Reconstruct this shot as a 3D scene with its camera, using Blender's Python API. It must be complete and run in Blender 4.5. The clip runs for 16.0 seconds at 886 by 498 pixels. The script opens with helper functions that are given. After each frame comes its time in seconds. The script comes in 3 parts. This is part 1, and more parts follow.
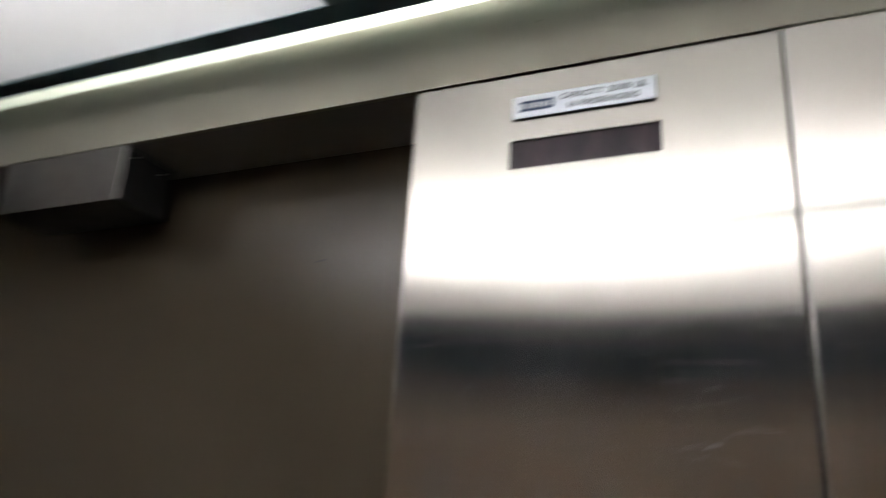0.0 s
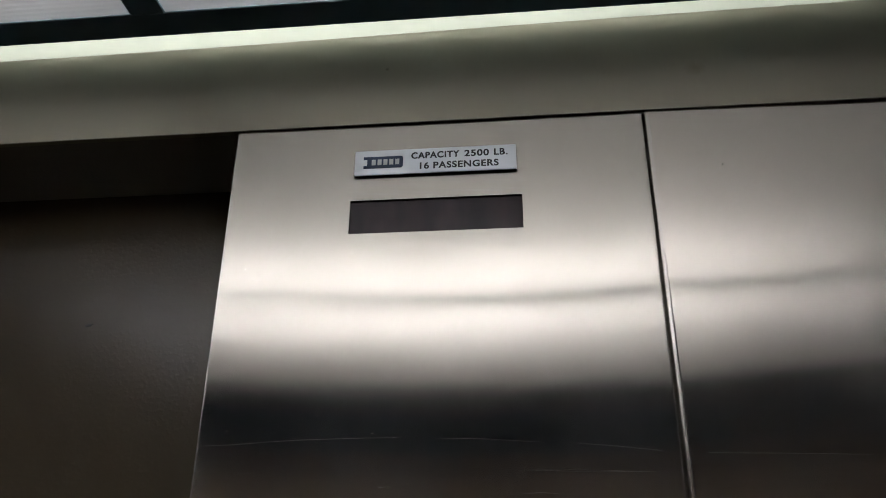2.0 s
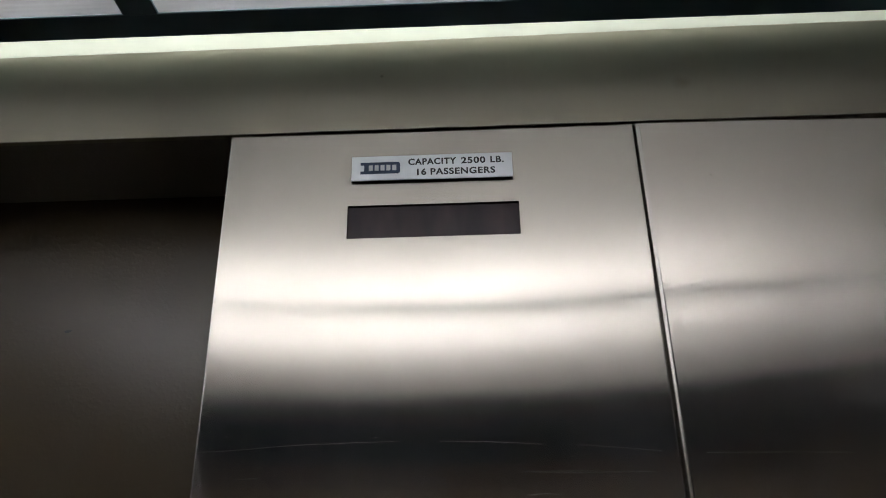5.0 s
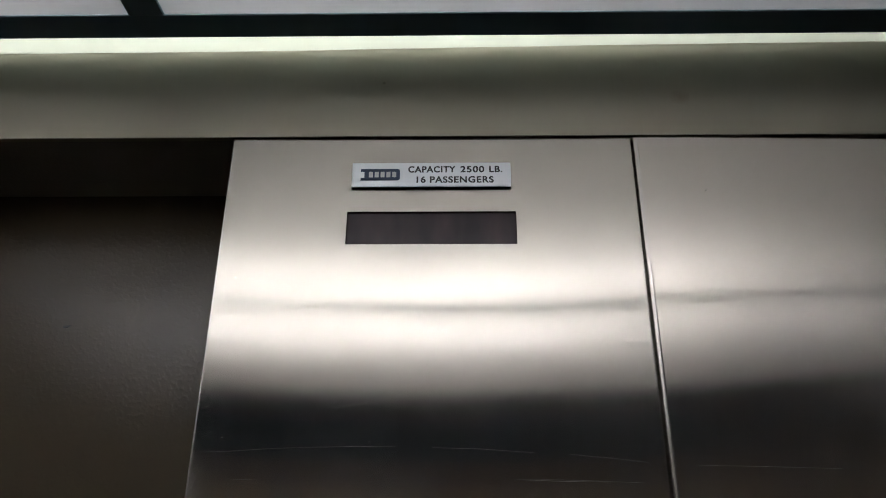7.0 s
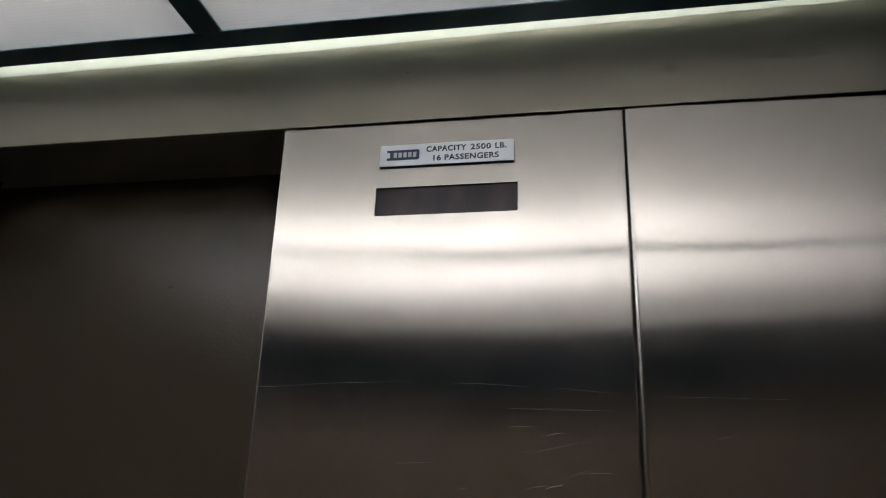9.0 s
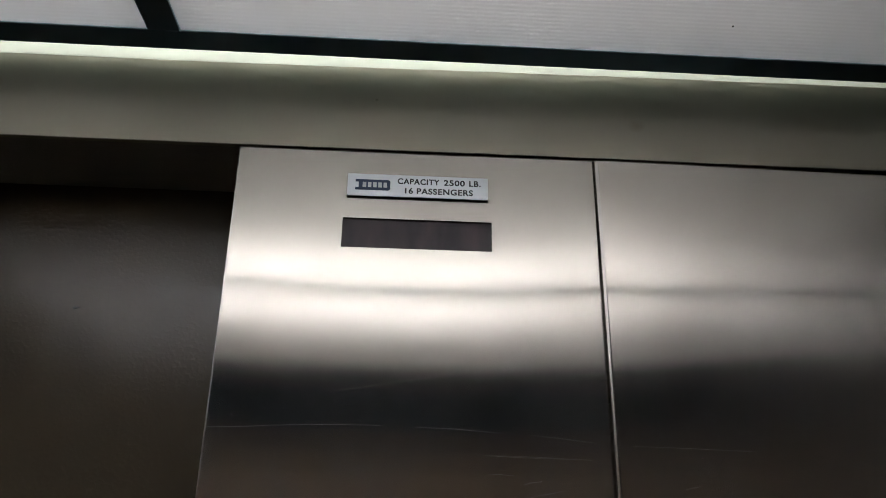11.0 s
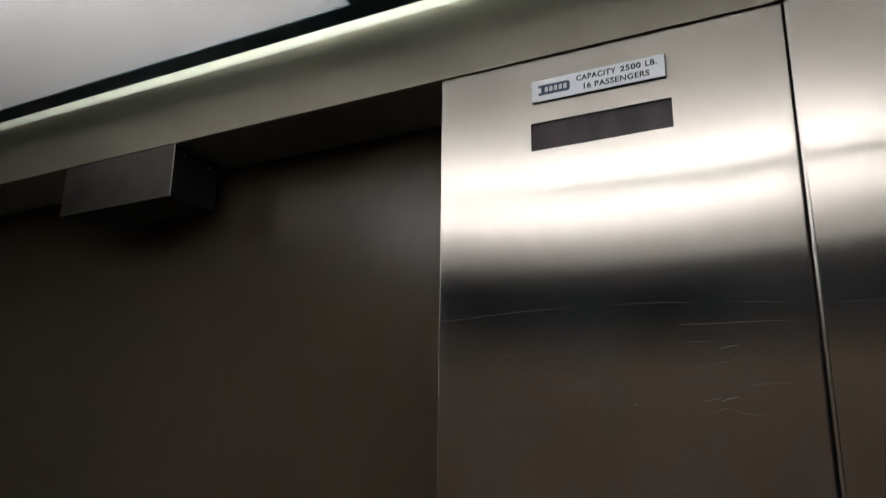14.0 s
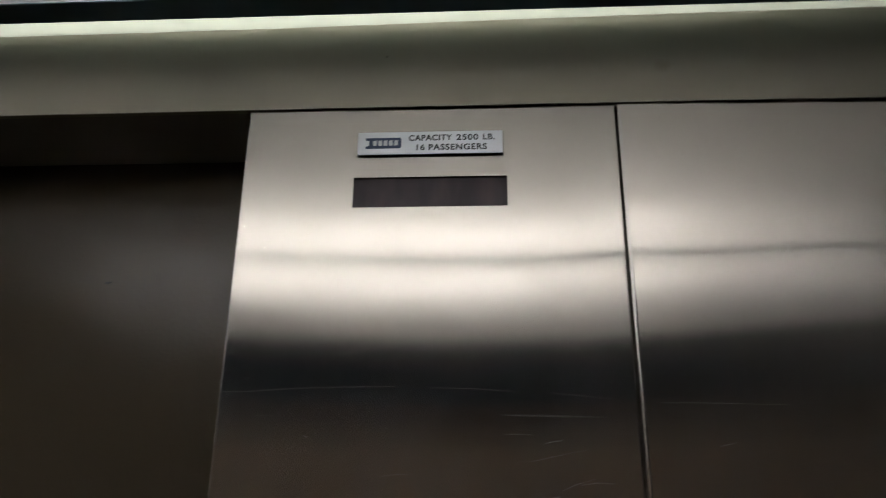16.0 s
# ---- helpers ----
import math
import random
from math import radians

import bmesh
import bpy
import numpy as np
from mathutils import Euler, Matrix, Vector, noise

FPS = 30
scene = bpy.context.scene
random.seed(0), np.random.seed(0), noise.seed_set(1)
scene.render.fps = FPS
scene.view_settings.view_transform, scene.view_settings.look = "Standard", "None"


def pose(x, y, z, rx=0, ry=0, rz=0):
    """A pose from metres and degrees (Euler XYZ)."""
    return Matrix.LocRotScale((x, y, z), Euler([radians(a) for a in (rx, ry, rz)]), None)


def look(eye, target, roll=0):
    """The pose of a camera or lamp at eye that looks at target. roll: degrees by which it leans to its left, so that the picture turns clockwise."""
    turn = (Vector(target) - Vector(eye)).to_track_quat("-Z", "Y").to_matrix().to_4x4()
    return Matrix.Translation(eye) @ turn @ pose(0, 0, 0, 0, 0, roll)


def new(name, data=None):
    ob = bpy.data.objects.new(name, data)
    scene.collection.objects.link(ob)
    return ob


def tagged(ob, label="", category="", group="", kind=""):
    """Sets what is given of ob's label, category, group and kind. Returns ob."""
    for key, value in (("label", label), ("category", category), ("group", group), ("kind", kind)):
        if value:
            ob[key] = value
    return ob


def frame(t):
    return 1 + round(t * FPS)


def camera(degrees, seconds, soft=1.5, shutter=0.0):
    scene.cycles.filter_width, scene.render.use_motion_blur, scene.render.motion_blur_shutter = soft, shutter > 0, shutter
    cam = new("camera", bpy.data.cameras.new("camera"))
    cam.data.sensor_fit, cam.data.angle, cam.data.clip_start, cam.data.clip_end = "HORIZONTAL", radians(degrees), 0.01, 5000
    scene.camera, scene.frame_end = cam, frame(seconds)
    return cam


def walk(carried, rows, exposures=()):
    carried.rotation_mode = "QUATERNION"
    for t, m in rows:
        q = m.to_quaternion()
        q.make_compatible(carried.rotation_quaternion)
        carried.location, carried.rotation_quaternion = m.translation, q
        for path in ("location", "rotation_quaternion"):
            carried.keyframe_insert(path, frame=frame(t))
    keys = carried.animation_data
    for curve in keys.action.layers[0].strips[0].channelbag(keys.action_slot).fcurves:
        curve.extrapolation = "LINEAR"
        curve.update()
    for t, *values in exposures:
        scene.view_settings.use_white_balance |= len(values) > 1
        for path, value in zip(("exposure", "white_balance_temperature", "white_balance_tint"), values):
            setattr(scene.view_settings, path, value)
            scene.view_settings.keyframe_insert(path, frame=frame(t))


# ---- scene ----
cam = camera(60.0, 16.0, soft=0.85, shutter=0.8)
PATH = [
    (0, (0.37, -0.7, 1.662), (-0.424, 1.012, 2.325), 3.8),
    (0.1, (0.342, -0.693, 1.683), (-0.327, 1.069, 2.353), 2.89),
    (0.2, (0.318, -0.687, 1.69), (-0.246, 1.102, 2.383), 2.32),
    (0.3, (0.29, -0.68, 1.697), (-0.171, 1.126, 2.422), 1.57),
    (0.4, (0.27, -0.683, 1.71), (-0.109, 1.142, 2.434), 1.13),
    (0.5, (0.25, -0.679, 1.711), (-0.055, 1.154, 2.45), 0.6),
    (0.6, (0.243, -0.677, 1.711), (-0.02, 1.16, 2.458), 0.61),
    (0.7, (0.238, -0.667, 1.713), (0.015, 1.171, 2.468), 0.42),
    (1, (0.237, -0.65, 1.714), (0.075, 1.191, 2.48), 0.5),
    (1.2, (0.251, -0.641, 1.715), (0.088, 1.196, 2.488), 0.55),
    (1.5, (0.261, -0.633, 1.719), (0.092, 1.201, 2.5), 0.4),
    (2, (0.269, -0.619, 1.718), (0.077, 1.195, 2.539), 0.4),
    (2.5, (0.264, -0.609, 1.711), (0.082, 1.198, 2.548), 0.2),
    (3, (0.266, -0.602, 1.713), (0.094, 1.214, 2.534), 0.3),
    (3.5, (0.26, -0.601, 1.707), (0.11, 1.213, 2.534), 0.2),
    (3.9, (0.237, -0.614, 1.708), (0.123, 1.209, 2.522), -0.17),
    (4, (0.227, -0.618, 1.708), (0.132, 1.208, 2.519), -0.3),
    (4.1, (0.216, -0.621, 1.706), (0.139, 1.207, 2.513), -0.44),
    (4.2, (0.211, -0.624, 1.704), (0.141, 1.206, 2.508), -0.59),
    (4.5, (0.212, -0.626, 1.705), (0.159, 1.2, 2.519), -1.0),
    (4.7, (0.221, -0.626, 1.71), (0.171, 1.192, 2.542), -1.1),
    (6.8, (0.21, -0.626, 1.709), (0.202, 1.172, 2.586), -0.3),
    (7, (0.219, -0.64, 1.717), (0.185, 1.177, 2.553), 0.3),
    (7.2, (0.216, -0.643, 1.707), (0.198, 1.171, 2.547), 0.41),
    (7.5, (0.215, -0.663, 1.693), (0.235, 1.144, 2.55), -0.3),
    (8, (0.254, -0.708, 1.699), (0.203, 1.104, 2.546), -0.6),
    (8.2, (0.283, -0.72, 1.695), (0.164, 1.091, 2.535), -0.19),
    (8.5, (0.322, -0.733, 1.699), (0.085, 1.089, 2.489), 0.8),
    (8.7, (0.333, -0.739, 1.7), (0.034, 1.099, 2.431), 1.3),
    (9, (0.344, -0.759, 1.698), (-0.018, 1.089, 2.373), 1.9),
    (9.2, (0.354, -0.774, 1.693), (-0.006, 1.07, 2.379), 2.0),
    (11.3, (0.16, -0.73, 1.712), (0.309, 1.107, 2.487), 0.3),
    (11.4, (0.156, -0.723, 1.708), (0.311, 1.111, 2.492), 0.16),
    (11.5, (0.154, -0.714, 1.703), (0.312, 1.113, 2.501), 0.1),
    (11.6, (0.154, -0.704, 1.702), (0.309, 1.12, 2.506), 0.03),
    (12, (0.182, -0.669, 1.7), (0.212, 1.164, 2.5), -1.0),
    (12.2, (0.225, -0.654, 1.71), (0.072, 1.182, 2.486), -0.93),
    (12.3, (0.245, -0.643, 1.706), (-0.013, 1.175, 2.498), -0.96),
    (12.5, (0.288, -0.646, 1.706), (-0.211, 1.122, 2.497), -0.6),
    (12.7, (0.324, -0.643, 1.702), (-0.362, 1.049, 2.518), -0.06),
    (12.8, (0.331, -0.648, 1.695), (-0.398, 1.018, 2.528), -0.07),
    (13, (0.358, -0.667, 1.697), (-0.458, 0.967, 2.511), 0.1),
    (13.3, (0.395, -0.71, 1.696), (-0.461, 0.94, 2.432), 0.28),
    (13.5, (0.407, -0.756, 1.689), (-0.443, 0.921, 2.371), 0.4),
    (13.7, (0.407, -0.779, 1.676), (-0.453, 0.915, 2.301), 0.61),
    (13.8, (0.406, -0.783, 1.673), (-0.462, 0.918, 2.267), 0.61),
    (14, (0.405, -0.77, 1.678), (-0.486, 0.942, 2.203), 0.7),
    (14.2, (0.422, -0.741, 1.678), (-0.491, 0.96, 2.2), 1.37),
    (14.3, (0.435, -0.73, 1.683), (-0.486, 0.966, 2.209), 1.81),
    (14.5, (0.457, -0.714, 1.687), (-0.458, 0.975, 2.243), 2.7),
    (14.7, (0.462, -0.707, 1.686), (-0.42, 0.999, 2.245), 2.78),
    (14.8, (0.456, -0.704, 1.685), (-0.391, 1.022, 2.239), 2.61),
    (15, (0.447, -0.703, 1.696), (-0.298, 1.081, 2.209), 1.7),
    (15.2, (0.416, -0.7, 1.699), (-0.178, 1.139, 2.215), 1.48),
    (15.3, (0.386, -0.704, 1.698), (-0.129, 1.153, 2.235), 1.35),
    (15.5, (0.33, -0.707, 1.699), (-0.044, 1.165, 2.295), 1.5),
    (15.8, (0.273, -0.716, 1.698), (0.077, 1.155, 2.378), 1.13),
    (15.9, (0.262, -0.715, 1.698), (0.11, 1.153, 2.398), 0.88),
    (16, (0.253, -0.712, 1.698), (0.141, 1.154, 2.411), 0.6),
]
walk(cam, [(t, look(eye, target, roll)) for t, eye, target, roll in PATH],
     exposures=[(0.0, 1.0, 6500, 10), (0.2, 0.4, 6500, 10), (0.3, 0.2, 6500, 10), (0.5, -0.18, 6400, 6), (0.6, -0.28, 6400, 6), (1.0, -0.53, 6450, 8), (1.5, -0.15, 6500, 10), (2.0, -0.16, 6500, 10), (2.5, -0.12, 6500, 10), (3.5, -0.07, 6500, 10),
                (7.5, -0.04, 6500, 10), (8.5, -0.12, 6500, 10), (9.0, -0.04, 6500, 10), (11.5, -0.1, 6500, 10), (12.0, -0.04, 6500, 10), (13.0, -0.05, 6550, 10), (13.5, 0.03, 6600, 10), (14.0, 0.2, 6650, 10), (14.5, 0.2, 6750, 11), (15.0, 0.22, 6750, 11), (15.5, -0.02, 6750, 11),
                (16.0, -0.27, 6700, 9)])

# ---- world and light ----
# a closed lift car: all light comes from two fluorescent tubes over the translucent ceiling
world = bpy.data.worlds.new("world")
scene.world = world
world.use_nodes = True
world.node_tree.nodes["Background"].inputs[0].default_value = (0.02, 0.02, 0.02, 1)
world.node_tree.nodes["Background"].inputs[1].default_value = 0.1
TUBE_STRENGTH = 42.0
TUBE_COLOUR = (0.955, 1.0, 0.925)

# ---- plan, in metres: the steel return panel's face is y = 0, its free edge x = 0, its top z = PANEL_TOP ----
PANEL_W = 0.39
PANEL_TOP = 2.131
SEAM = 0.0018
RIGHT_WALL = 0.985
LEFT_WALL = -1.14
REAR_WALL = -1.43
DOOR_Y = 0.126
BAND_Z = 2.1331
CEIL_Z = 2.228
CEIL_THICK = 0.016
FRONT_THICK = 0.022
GAP = 0.036
BAR = 0.034
FRONT_BAR = 0.0315
REAR_BAR = 0.027
BAR_X = -0.0785
TUBE_X = -0.01
TUBE_Z = 2.328
BAR_Y = -0.72
CANOPY_Z = 2.44


# ---- materials ----
def material(name, colour, rough=0.5, metal=0.0, **inputs):
    mat = bpy.data.materials.new(name)
    mat.use_nodes = True
    bsdf = mat.node_tree.nodes["Principled BSDF"]
    bsdf.inputs["Base Color"].default_value = (*colour, 1)
    bsdf.inputs["Roughness"].default_value = rough
    bsdf.inputs["Metallic"].default_value = metal
    for key, value in inputs.items():
        bsdf.inputs[key.replace("_", " ")].default_value = value
    return mat, mat.node_tree, bsdf


def node(tree, kind, **settings):
    n = tree.nodes.new(kind)
    for key, value in settings.items():
        if key == "blend_type":
            n.blend_type = value
        elif key == "data_type":
            n.data_type = value
        elif key == "operation":
            n.operation = value
        elif key == "wave_type":
            n.wave_type = value
        elif key == "bands_direction":
            n.bands_direction = value
        else:
            n.inputs[key.replace("_", " ")].default_value = value
    return n


def coords(tree, scale=(1, 1, 1)):
    """Object coordinates in metres, stretched by scale."""
    place = tree.nodes.new("ShaderNodeTexCoord")
    mapping = tree.nodes.new("ShaderNodeMapping")
    mapping.inputs["Scale"].default_value = scale
    tree.links.new(place.outputs["Object"], mapping.inputs["Vector"])
    return mapping.outputs["Vector"]


def noise_tex(tree, vector, scale, detail=4.0, rough=0.5):
    n = node(tree, "ShaderNodeTexNoise", Scale=scale, Detail=detail, Roughness=rough)
    tree.links.new(vector, n.inputs["Vector"])
    return n.outputs["Fac"]


def ramp(tree, value, low, high, out_low, out_high):
    n = node(tree, "ShaderNodeMapRange", From_Min=low, From_Max=high, To_Min=out_low, To_Max=out_high)
    tree.links.new(value, n.inputs["Value"])
    return n.outputs["Result"]


def tint(tree, bsdf, value, dark, light):
    """Base colour between two colours, by value."""
    n = tree.nodes.new("ShaderNodeMix")
    n.data_type = "RGBA"
    n.inputs["A"].default_value = (*dark, 1)
    n.inputs["B"].default_value = (*light, 1)
    tree.links.new(value, n.inputs["Factor"])
    tree.links.new(n.outputs["Result"], bsdf.inputs["Base Color"])


def relief(tree, bsdf, height, strength, distance):
    n = node(tree, "ShaderNodeBump", Strength=strength, Distance=distance)
    tree.links.new(height, n.inputs["Height"])
    tree.links.new(n.outputs["Normal"], bsdf.inputs["Normal"])


def brushed_steel(name, dark, light, rough, aniso, tangent, grain, depth=0.0):
    """Steel with its grain along one way: blurred along the tangent, sharp across it."""
    mat, tree, bsdf = material(name, light, rough, 1.0)
    bsdf.inputs["Anisotropic"].default_value = aniso
    way = tree.nodes.new("ShaderNodeCombineXYZ")
    for n in range(3):
        way.inputs[n].default_value = tangent[n]
    tree.links.new(way.outputs[0], bsdf.inputs["Tangent"])
    fine = noise_tex(tree, coords(tree, grain), 1.0, 3.0, 0.6)
    cloud = noise_tex(tree, coords(tree), 7.0, 5.0, 0.6)
    both = node(tree, "ShaderNodeMath", operation="MULTIPLY")
    tree.links.new(fine, both.inputs[0])
    tree.links.new(cloud, both.inputs[1])
    tint(tree, bsdf, ramp(tree, both.outputs[0], 0.12, 0.4, 0, 1), dark, light)
    tree.links.new(ramp(tree, cloud, 0.3, 0.7, rough * 0.92, rough * 1.1), bsdf.inputs["Roughness"])
    if depth:
        lines = noise_tex(tree, coords(tree, (grain[0] * 4, grain[1] * 4, grain[2] * 12)), 1.0, 2.0, 0.5)
        relief(tree, bsdf, lines, 1.0, depth)
    return mat


def patch(tree, place, size, amount):
    """A ragged, soft spot round a place: its amount in the middle, nothing past its size."""
    where = tree.nodes.new("ShaderNodeTexCoord")
    near = tree.nodes.new("ShaderNodeMapping")
    near.vector_type = "TEXTURE"
    near.inputs["Location"].default_value, near.inputs["Scale"].default_value = place, size
    tree.links.new(where.outputs["Object"], near.inputs["Vector"])
    far = node(tree, "ShaderNodeVectorMath", operation="LENGTH")
    tree.links.new(near.outputs["Vector"], far.inputs[0])
    ragged = node(tree, "ShaderNodeMath", operation="MULTIPLY_ADD")
    tree.links.new(noise_tex(tree, coords(tree), 120.0, 4.0, 0.6), ragged.inputs[0])
    ragged.inputs[1].default_value = 0.8
    tree.links.new(far.outputs["Value"], ragged.inputs[2])
    spot = node(tree, "ShaderNodeMapRange", From_Min=1.35, From_Max=0.55, To_Min=0.0, To_Max=amount)
    tree.links.new(ragged.outputs[0], spot.inputs["Value"])
    return spot.outputs["Result"]


def satin_steel(name, dark, light, rough, aniso, dust, grain=1.0, streak=22.0, smudges=(), stains=(), furrow=0.000014):
    """Stainless sheet with a fine upright grain: it mirrors sharply up and down, and smears widely sideways."""
    mat, tree, old = material(name, light, rough, 1.0)
    tree.nodes.remove(old)
    gloss = tree.nodes.new("ShaderNodeBsdfAnisotropic")
    gloss.distribution = "GGX"
    gloss.inputs["Anisotropy"].default_value = -aniso
    way = tree.nodes.new("ShaderNodeCombineXYZ")
    way.inputs[0].default_value = 1.0
    tree.links.new(way.outputs[0], gloss.inputs["Tangent"])
    fine = ramp(tree, noise_tex(tree, coords(tree, (420, 420, streak)), 1.0, 3.0, 0.6), 0.0, 1.0, 0.5 - 0.5 * grain, 0.5 + 0.5 * grain)
    cloud = noise_tex(tree, coords(tree), 9.0, 6.0, 0.65)
    both = node(tree, "ShaderNodeMath", operation="MULTIPLY")
    tree.links.new(fine, both.inputs[0])
    tree.links.new(cloud, both.inputs[1])
    shade = tree.nodes.new("ShaderNodeMix")
    shade.data_type = "RGBA"
    shade.inputs["A"].default_value = (*dark, 1)
    shade.inputs["B"].default_value = (*light, 1)
    tree.links.new(ramp(tree, both.outputs[0], 0.12, 0.4, 0, 1), shade.inputs["Factor"])
    colour = shade.outputs["Result"]
    for place, size, amount in stains:
        # a greasy dark touch mark
        grease = tree.nodes.new("ShaderNodeMix")
        grease.data_type, grease.blend_type = "RGBA", "MULTIPLY"
        grease.inputs["B"].default_value = (0.4, 0.38, 0.35, 1)
        tree.links.new(patch(tree, place, size, amount), grease.inputs["Factor"])
        tree.links.new(colour, grease.inputs["A"])
        colour = grease.outputs["Result"]
    tree.links.new(colour, gloss.inputs["Color"])
    wear = node(tree, "ShaderNodeMath", operation="MULTIPLY_ADD")
    tree.links.new(fine, wear.inputs[0])
    wear.inputs[1].default_value = 0.6
    tree.links.new(cloud, wear.inputs[2])
    tree.links.new(ramp(tree, wear.outputs[0], 0.55, 1.05, rough * 0.86, rough * 1.18), gloss.inputs["Roughness"])
    lines = node(tree, "ShaderNodeBump", Strength=1.0, Distance=furrow)
    tree.links.new(noise_tex(tree, coords(tree, (520, 520, streak)), 1.0, 2.0, 0.5), lines.inputs["Height"])
    tree.links.new(lines.outputs["Normal"], gloss.inputs["Normal"])
    # a thin film of dust and wipe marks
    dust_film = tree.nodes.new("ShaderNodeBsdfDiffuse")
    dust_film.inputs["Color"].default_value = (0.52, 0.53, 0.55, 1)
    smear = noise_tex(tree, coords(tree, (1.0, 1.0, 0.8)), 13.0, 7.0, 0.7)
    cover = tree.nodes.new("ShaderNodeMixShader")
    film = ramp(tree, smear, 0.42, 0.72, dust * 0.2, dust * 1.3)
    for place, size, amount in smudges:
        more = node(tree, "ShaderNodeMath", operation="ADD")
        tree.links.new(film, more.inputs[0])
        tree.links.new(patch(tree, place, size, amount), more.inputs[1])
        film = more.outputs[0]
    tree.links.new(film, cover.inputs[0])
    tree.links.new(gloss.outputs[0], cover.inputs[1])
    tree.links.new(dust_film.outputs[0], cover.inputs[2])
    tree.links.new(cover.outputs[0], tree.nodes["Material Output"].inputs["Surface"])
    return mat


STEEL = satin_steel("brushed_steel", (0.487, 0.461, 0.419), (0.561, 0.529, 0.48), 0.2, 0.845, 0.055, 0.35,
                    smudges=[((0.003, 0, 1.80), (0.012, 0.02, 0.035), 0.13), ((0.17, 0, 1.80), (0.03, 0.02, 0.02), 0.012),
                             ((0.085, 0, 1.786), (0.012, 0.02, 0.014), 0.012), ((0.115, 0, 1.845), (0.012, 0.02, 0.018), 0.012),
                             ((0.36, 0, 1.86), (0.03, 0.02, 0.03), 0.012)])
SIDE_STEEL = satin_steel("side_brushed_steel", (0.53, 0.498, 0.452), (0.62, 0.584, 0.53), 0.192, 0.83, 0.036, 0.8, 36.0, furrow=0.000075)
BAND_STEEL = satin_steel("band_steel", (0.322, 0.304, 0.25), (0.338, 0.319, 0.262), 0.44, 0.4, 0.02, 0.4,
                         stains=[((0.444, 0, 2.178), (0.012, 0.02, 0.01), 0.3), ((0.146, 0, 2.198), (0.0025, 0.02, 0.0025), 0.6)])
SCRATCH_STEEL = brushed_steel("scratch_steel", (0.29, 0.283, 0.265), (0.35, 0.34, 0.32), 0.45, 0.0, (1, 0, 0), (300, 300, 300))
BRIGHT_FOLD = brushed_steel("fold_steel", (0.55, 0.53, 0.5), (0.62, 0.6, 0.57), 0.25, 0.0, (1, 0, 0), (300, 300, 30))
EDGE_STEEL = brushed_steel("scratched_steel", (0.6, 0.58, 0.55), (0.75, 0.73, 0.7), 0.5, 0.0, (1, 0, 0), (300, 300, 300))


def door_paint(name, colour, rough, depth):
    """Dark baked enamel with a pebbled, orange-peel relief."""
    mat, tree, bsdf = material(name, colour, rough, Specular_IOR_Level=0.36)
    where = coords(tree)
    peel = ramp(tree, noise_tex(tree, where, 215.0, 1.0, 0.5), 0.46, 0.82, 0, 1)
    broad = noise_tex(tree, where, 70.0, 2.0, 0.5)
    both = node(tree, "ShaderNodeMath", operation="MULTIPLY_ADD")
    tree.links.new(broad, both.inputs[0])
    both.inputs[1].default_value = 0.8
    tree.links.new(peel, both.inputs[2])
    relief(tree, bsdf, both.outputs[0], 0.8, depth)
    return mat


DOOR_PAINT = door_paint("door_enamel", (0.069, 0.0555, 0.038), 0.19, 0.000135)
HEADER_PAINT = door_paint("header_enamel", (0.2, 0.19, 0.172), 0.5, 0.0002)


def plain(name, dark, light, rough, scale, metal=0.0, depth=0.0):
    """A surface with clouds and a fine grain of its own."""
    mat, tree, bsdf = material(name, light, rough, metal)
    where = coords(tree)
    cloud = noise_tex(tree, where, scale, 6.0, 0.6)
    tint(tree, bsdf, ramp(tree, cloud, 0.3, 0.7, 0, 1), dark, light)
    tree.links.new(ramp(tree, cloud, 0.3, 0.7, rough * 0.88, rough * 1.12), bsdf.inputs["Roughness"])
    if depth:
        relief(tree, bsdf, noise_tex(tree, where, scale * 30, 3.0, 0.5), 0.4, depth)
    return mat


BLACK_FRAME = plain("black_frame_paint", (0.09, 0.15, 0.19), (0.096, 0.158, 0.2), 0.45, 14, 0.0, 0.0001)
# three wall tones that step the shade mirrored in the steel, dark to brown
SHADE_TOP = plain("wall_shade_top", (0.022, 0.031, 0.041), (0.024, 0.033, 0.044), 0.7, 14)
SHADE_MID = plain("wall_shade_mid", (0.056, 0.044, 0.034), (0.06, 0.047, 0.036), 0.65, 14)
SHADE_LOW = plain("wall_shade_low", (0.125, 0.092, 0.066), (0.133, 0.099, 0.071), 0.6, 14)
SHADE_TOP.node_tree.nodes["Principled BSDF"].inputs["Specular IOR Level"].default_value = 0.2
DARK_GAP = plain("dark_gap", (0.008, 0.008, 0.008), (0.012, 0.012, 0.011), 0.8, 20)
WHITE_PAINT = plain("white_plenum_paint", (0.64, 0.64, 0.605), (0.7, 0.7, 0.665), 0.6, 6)
# pale tone that puts the tube-lit strip above the band into colour
LIT_STRIP_PALE = plain("lit_strip_pale", (0.43, 0.437, 0.392), (0.455, 0.462, 0.413), 0.6, 6)
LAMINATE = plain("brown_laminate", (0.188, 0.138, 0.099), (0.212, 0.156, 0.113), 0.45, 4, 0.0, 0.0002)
# one laminate in two tones: lightened to bounce light, darkened to dim reflections
LIFTED_LAMINATE = plain("lifted_laminate", (0.22, 0.185, 0.15), (0.245, 0.206, 0.168), 0.4, 4, 0.0, 0.0002)
